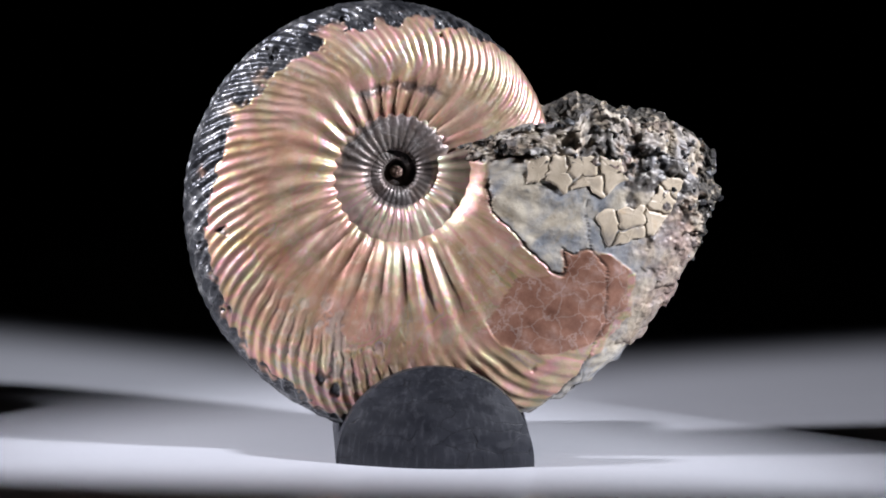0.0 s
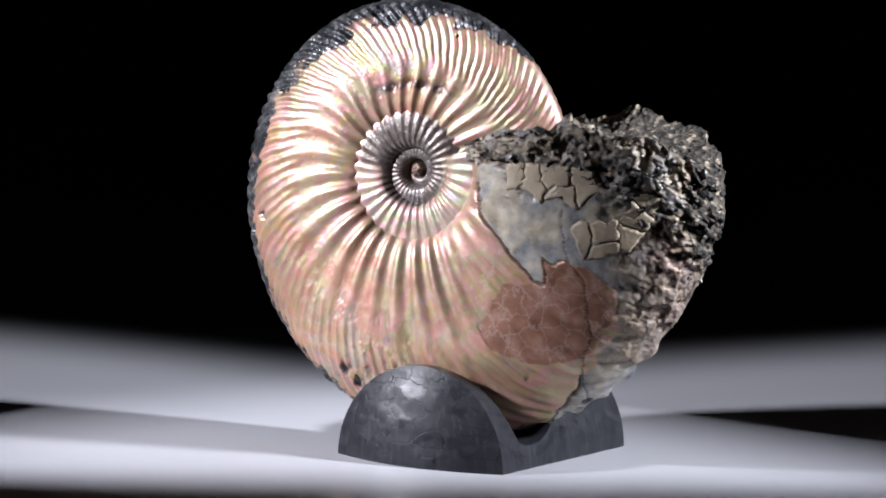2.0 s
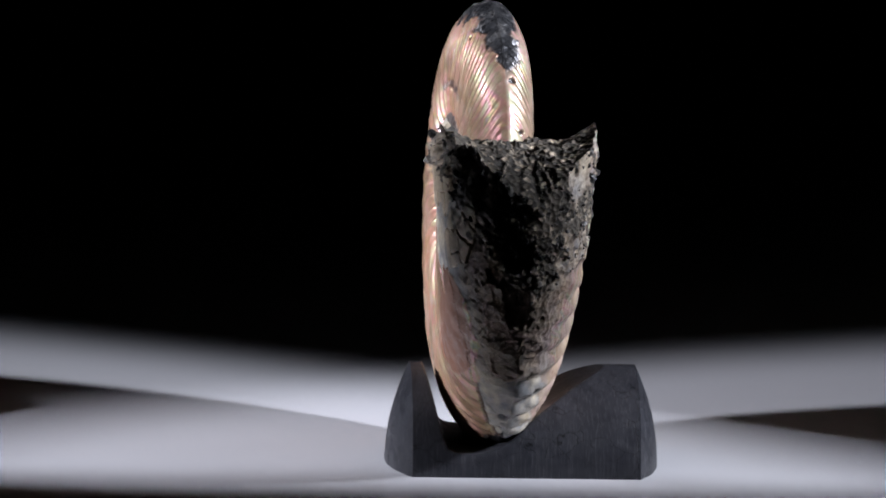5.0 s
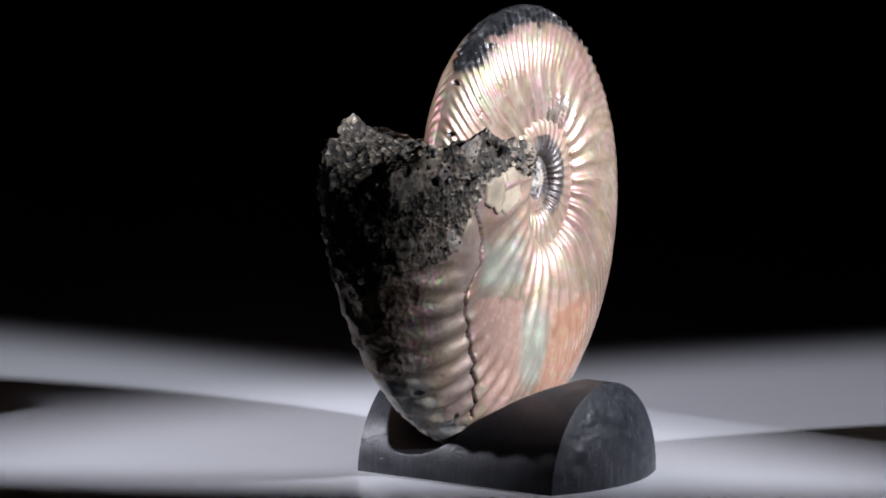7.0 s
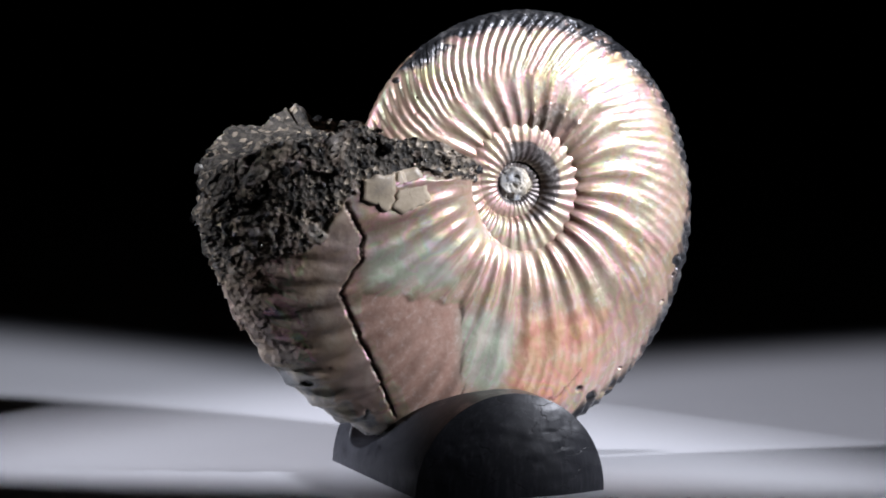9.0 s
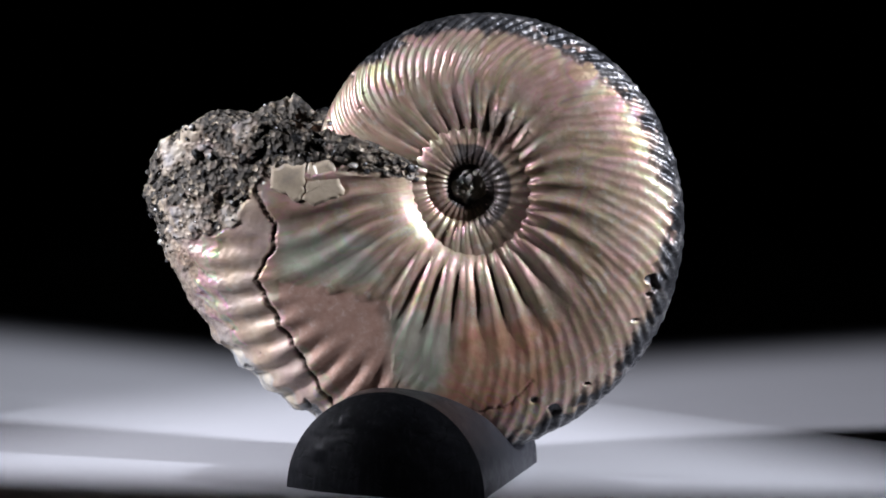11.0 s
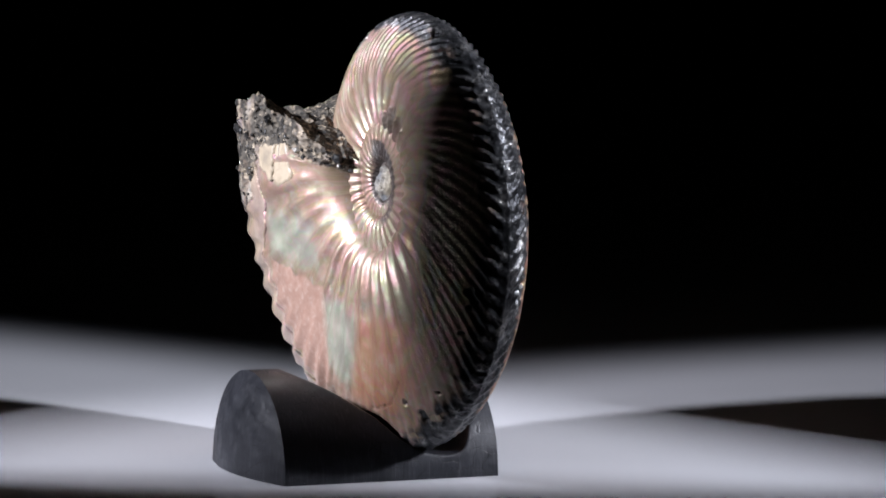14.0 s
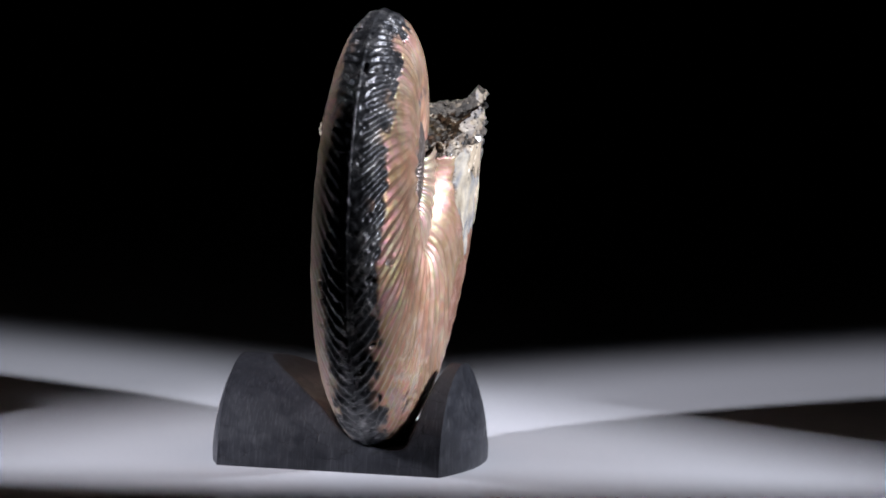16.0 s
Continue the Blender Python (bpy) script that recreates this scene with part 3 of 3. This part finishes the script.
    ob = mesh_object("outer_whorl", d * MM, grid_faces(*th.shape)[:, ::-1] if out > 0 else grid_faces(*th.shape), MAT_SHELL, turn,
                     label="pearly pink ribbed nacre with a dark pyrite keel")
    # brown streaking and painted shade in the hollows between ribs
    groove_dark = (1 - ridge.ravel()) * step(0.31, 0.46, RHO) * 0.6 * calm
    paint(ob, "zone_a", np.maximum(pyrite, spots), matrix, brown)
    paint(ob, "coil", (T - 14.0 * np.clip((RHO - 0.62) / 0.38, 0, 1) ** 2.2) * 0.22, RHO * 3.0, np.where(A, 0.0, 9.0))
    paint(ob, "zone_b", crust_tone, crack, pink)
    paint(ob, "zone_c", green, orange, np.clip(groove_dark, 0, 1))
    return d.reshape(*th.shape, 3), A.reshape(th.shape), crust.reshape(th.shape), n


def paint(ob, name, r, g, b):
    at = ob.data.color_attributes.new(name, "FLOAT_COLOR", "POINT")
    c = np.stack([r, g, b, np.ones(len(r))], 1).astype(np.float32)
    at.data.foreach_set("color", c.ravel())


def build_inner(turn):
    half = 70
    rows = np.linspace(-1150, 22, 1900)
    th, rho, eta, side = whorl_grid(rows, half, False)
    p, r0 = surface(th, rho, eta, side, 0)
    p[..., 1] = CY + (p[..., 1] - CY) * np.interp(th, (-1000, -360, 22), (5.0, 2.5, 1.32))
    n = normals(p)
    n *= np.sign(np.sum(n * (p - np.array([CX, CY, CZ])), -1, keepdims=True).mean())
    t = np.radians(th)
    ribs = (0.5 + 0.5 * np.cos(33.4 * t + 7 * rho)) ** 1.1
    fade = np.interp(th, (-900, -500, -300), (0.35, 0.8, 1.0))
    h = r0 * 0.0100 * ribs * step(0.22, 0.30, rho) * fade
    flat = p.reshape(-1, 3)
    nz2, nz3 = value_noise(flat, 2.0, 41, 3), value_noise(flat, 0.7, 42, 2)
    d = flat + n.reshape(-1, 3) * (h.ravel() + 0.05 * nz3)[:, None]
    A = (side < 0).ravel()
    T, RHO = th.ravel(), rho.ravel()
    rad = RHO * r0.ravel()
    # dark inner coils, pearly outer rim
    dark_a = np.maximum(step(7.3, 6.6, rad + 0.5 * nz2), step(12.0, 10.8, rad + nz2) * step(-350, -330, T + 8 * nz2) * (1 - step(-190, -165, T + 8 * nz2)))
    dark_b = np.maximum(step(8.9, 8.3, rad + 0.5 * nz2) * step(-0.6, 0.4, np.sin(np.radians(T - 60)) + 0.6 * nz2), step(4.6, 4.0, rad))
    grey_b = (~A) * step(0.0, 0.2, 3.3 - rad + 1.2 * nz2)
    ob = mesh_object("inner_coil", d * MM, grid_faces(*th.shape), MAT_SHELL, turn, label="dark and silvery inner coils")
    dark = np.where(A, dark_a, dark_b * (1 - grey_b))
    for name, way, rad0, depth in (("core_plug", 1, 3.6, 6.5), ("core_button", -1, 1.3, 5.9)):
        k, a = np.meshgrid(np.linspace(0, 1, 26), np.linspace(0, 2 * math.pi, 48, endpoint=False), indexing="ij")
        q = np.stack([CX + COIL_X + rad0 * k * np.cos(a), CY + way * (depth + 0.22 * rad0 ** 0.5 * np.sqrt(1.02 - k ** 2) - 0.6 * k), CZ + COIL_Z + rad0 * k * np.sin(a)], -1).reshape(-1, 3)
        q[:, 1] += way * (1.1 * value_noise(q, 1.1, 61, 3) - 2.2 * step(0.9, 1.0, k.ravel()))
        plug = mesh_object(name, q * MM, grid_faces(26, 48, True), MAT_SHELL, turn, label="grey stony centre of the coil")
        z0 = np.zeros(len(q))
        paint(plug, "zone_a", z0 + (way < 0) * 0.6, z0 + (way > 0), z0)
        paint(plug, "zone_b", z0, z0, z0)
        paint(plug, "zone_c", z0, z0, z0)
        paint(plug, "coil", z0, z0, z0)
    paint(ob, "zone_a", np.where(A, 0.78, 0.85) * dark, np.where(A, 0.32, grey_b), 0 * dark)
    paint(ob, "coil", T * 0.3, RHO * 3.0, np.where(A, 0.0, 9.0))
    paint(ob, "zone_b", 0 * dark, 0 * dark, 0.2 + 0 * dark)
    # third channel darkens the hollows between the coil's ribs, shade held in colour
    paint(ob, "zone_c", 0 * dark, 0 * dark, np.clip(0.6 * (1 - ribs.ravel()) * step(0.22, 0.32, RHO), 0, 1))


def build_cap(turn, grid):
    ring = grid[-1]
    c = ring.mean(0)
    ks = np.linspace(1.0, 0.03, 60)
    v = np.concatenate([c + k * (ring - c) for k in ks])
    kk = np.repeat(ks, len(ring))
    nz = value_noise(v, 5.0, 51, 3), value_noise(v, 1.6, 52, 3)
    drop = (1 - kk ** 3)
    v[:, 2] = v[:, 2] * kk ** 2 + (1 - kk ** 2) * (CZ + 12.0) + drop * (2.0 * nz[0] + 1.2 * nz[1] - 0.6)
    ob = mesh_object("broken_end", v * MM, grid_faces(len(ks), len(ring)), MAT_SHELL, turn, label="dark granular pyrite crust on the broken end")
    o = np.zeros(len(v))
    paint(ob, "zone_a", o, o, o)
    paint(ob, "zone_b", o + 1, o, o)
    paint(ob, "zone_c", o, o, o)


def clipped(poly, px, pz, nx, nz):
    """The part of a convex outline behind the line through (px, pz) with the normal (nx, nz)."""
    out = []
    for (x0, z0), (x1, z1) in zip(poly, poly[1:] + poly[:1]):
        d0, d1 = (x0 - px) * nx + (z0 - pz) * nz, (x1 - px) * nx + (z1 - pz) * nz
        if d0 <= 0:
            out.append((x0, z0))
        if (d0 < 0) != (d1 < 0):
            t = d0 / (d0 - d1)
            out.append((x0 + t * (x1 - x0), z0 + t * (z1 - z0)))
    return out


def lay_flake(turn, cloud, norms, poly, seed, lift):
    """A thin plate of shell with a ragged rim that follows the flank beneath it."""
    rng = random.Random(seed)
    cx, cz = sum(p[0] for p in poly) / len(poly), sum(p[1] for p in poly) / len(poly)
    rim, n = [], 64
    lens = [math.dist(a, b2) for a, b2 in zip(poly, poly[1:] + poly[:1])]
    for i in range(n):
        at = sum(lens) * i / n
        k = 0
        while at > lens[k]:
            at, k = at - lens[k], k + 1
        (x0, z0), (x1, z1), f = poly[k], poly[(k + 1) % len(poly)], at / lens[k]
        px, pz = x0 + f * (x1 - x0), z0 + f * (z1 - z0)
        spot_at = np.array([[px, 3.0, pz], [px, 40.0, pz]])
        wob = 1.15 * value_noise(spot_at, 2.0, 90, 3)
        rim.append((px - cx + wob[0], pz - cz + wob[1]))
    verts = []
    for ring, k in enumerate((1.0, 0.97, 0.75, 0.5, 0.25, 0.02)):
        for a, b2 in rim:
            px, pz = cx + k * a, cz + k * b2
            near = np.argpartition((cloud[:, 0] - px) ** 2 + (cloud[:, 2] - pz) ** 2, 60)[:60]
            base = np.array([px, cloud[near, 1].mean(), pz])
            verts.append(base + norms[near].mean(0) * (lift if ring else -0.6))
    return mesh_object("shell_flake", np.array(verts) * MM, grid_faces(6, n, True), MAT_FLAKE, turn)


# cracked sheets: near side or not, outline, centres of the plates
SHEETS = ((True, ((17, 60.5), (23, 61), (35.5, 60.5), (36.5, 56.5), (32, 53), (27.5, 55.5), (24, 53.5), (20, 55.5), (16.5, 55.5)),
           ((18.5, 57.8), (22.5, 57), (27.5, 58.6), (28.5, 55.5), (33.5, 58.3))),
          (True, ((30.5, 49), (33, 51), (38, 50), (41, 52), (44, 56.5), (48, 56), (46, 50), (42, 45.5), (37, 43.5), (33, 42.8)),
           ((32.5, 47), (37.5, 48), (37.5, 44.8), (44, 51.5), (47, 55), (42.5, 47.5))),
          (False, ((17, 61.5), (29, 60), (28.5, 55), (20, 52.5), (14, 55)), ((18.5, 57.5), (25.5, 58))))


def build_flakes(turn, grid, A, n):
    sub = np.zeros(A.shape, bool)
    sub[1000::2, ::2] = True
    for k, (is_a, outline, centres) in enumerate(SHEETS):
        pick = sub & (A == is_a)
        for i, (x, z) in enumerate(centres):
            poly = list(outline)
            for x2, z2 in centres:
                if (x2, z2) != (x, z):
                    d = math.hypot(x2 - x, z2 - z)
                    nx, nz = (x2 - x) / d, (z2 - z) / d
                    poly = clipped(poly, (x + x2) / 2 - 0.12 * nx, (z + z2) / 2 - 0.12 * nz, nx, nz)
            lay_flake(turn, grid[pick], n[pick], poly, 10 * k + i, 0.3 + 0.05 * (i * 7 % 4))


def build_crystals(turn, grid, crust, n):
    rng = np.random.default_rng(5)
    rows, cols = np.nonzero(crust > 0.8)
    pick = rng.choice(len(rows), 420, replace=False)
    bm = bmesh.new()
    bmesh.ops.create_icosphere(bm, subdivisions=1, radius=1.0)
    unit = np.array([v.co[:] for v in bm.verts])
    tri = np.array([[v.index for v in f.verts] for f in bm.faces])
    bm.free()
    verts, faces = [], []
    for k, i in enumerate(pick):
        at, up = grid[rows[i], cols[i]], n[rows[i], cols[i]]
        size = rng.choice((0.25, 0.4, 0.65, 1.1), p=(0.45, 0.35, 0.16, 0.04))
        shape = unit * rng.uniform(0.5, 1.2, 3) * (1 + rng.uniform(-0.25, 0.25, (len(unit), 1)))
        turnm = np.array(Euler(rng.uniform(0, 6.28, 3)).to_matrix())
        verts.append(at + up * 0.15 * size + shape @ turnm.T * size)
        faces.append(tri + k * len(unit))
    ob = mesh_object("crystal_crust", np.concatenate(verts) * MM, np.concatenate(faces), MAT_CRYSTAL, turn, smooth=False, label="small glinting pyrite grains")
    tagged(ob, kind="stuff")


build_setting()
build_flag(-0.25, -0.030, (-0.0785, 0.116), 0.085)
build_flag(0.25, -0.032, (-0.1045, 0.152), -0.178)
build_wedge(0.13, 0.002, 0.130, 0.030, 0.060)
build_wedge(-0.13, -0.006, 0.092, 0.038, 0.027)
stand = tagged(new("display_stand"), "black carved stone display stand with a saddle-shaped hollow", "stand")
fossil = tagged(new("ammonite"), "pearly pink ribbed ammonite fossil with a dark broken end", "fossil")
build_stand(stand)
GRID, FLANK, CRUST, NORMAL = build_shell(fossil)
build_inner(fossil)
build_cap(fossil, GRID)
build_flakes(fossil, GRID, FLANK, NORMAL)
build_crystals(fossil, GRID, CRUST, NORMAL)


AXIS = -0.0005


def motions():
    """Both turn together, clockwise from above, at an even pace."""
    walk(stand, [(t, pose(AXIS, 0, 0, 0, 0, 2.0 - 17.786 * t)) for t in range(17)])
    walk(fossil, [(t, pose(AXIS, 0, 0, 0, 0, 6.3 - 17.786 * t)) for t in range(17)])


motions()
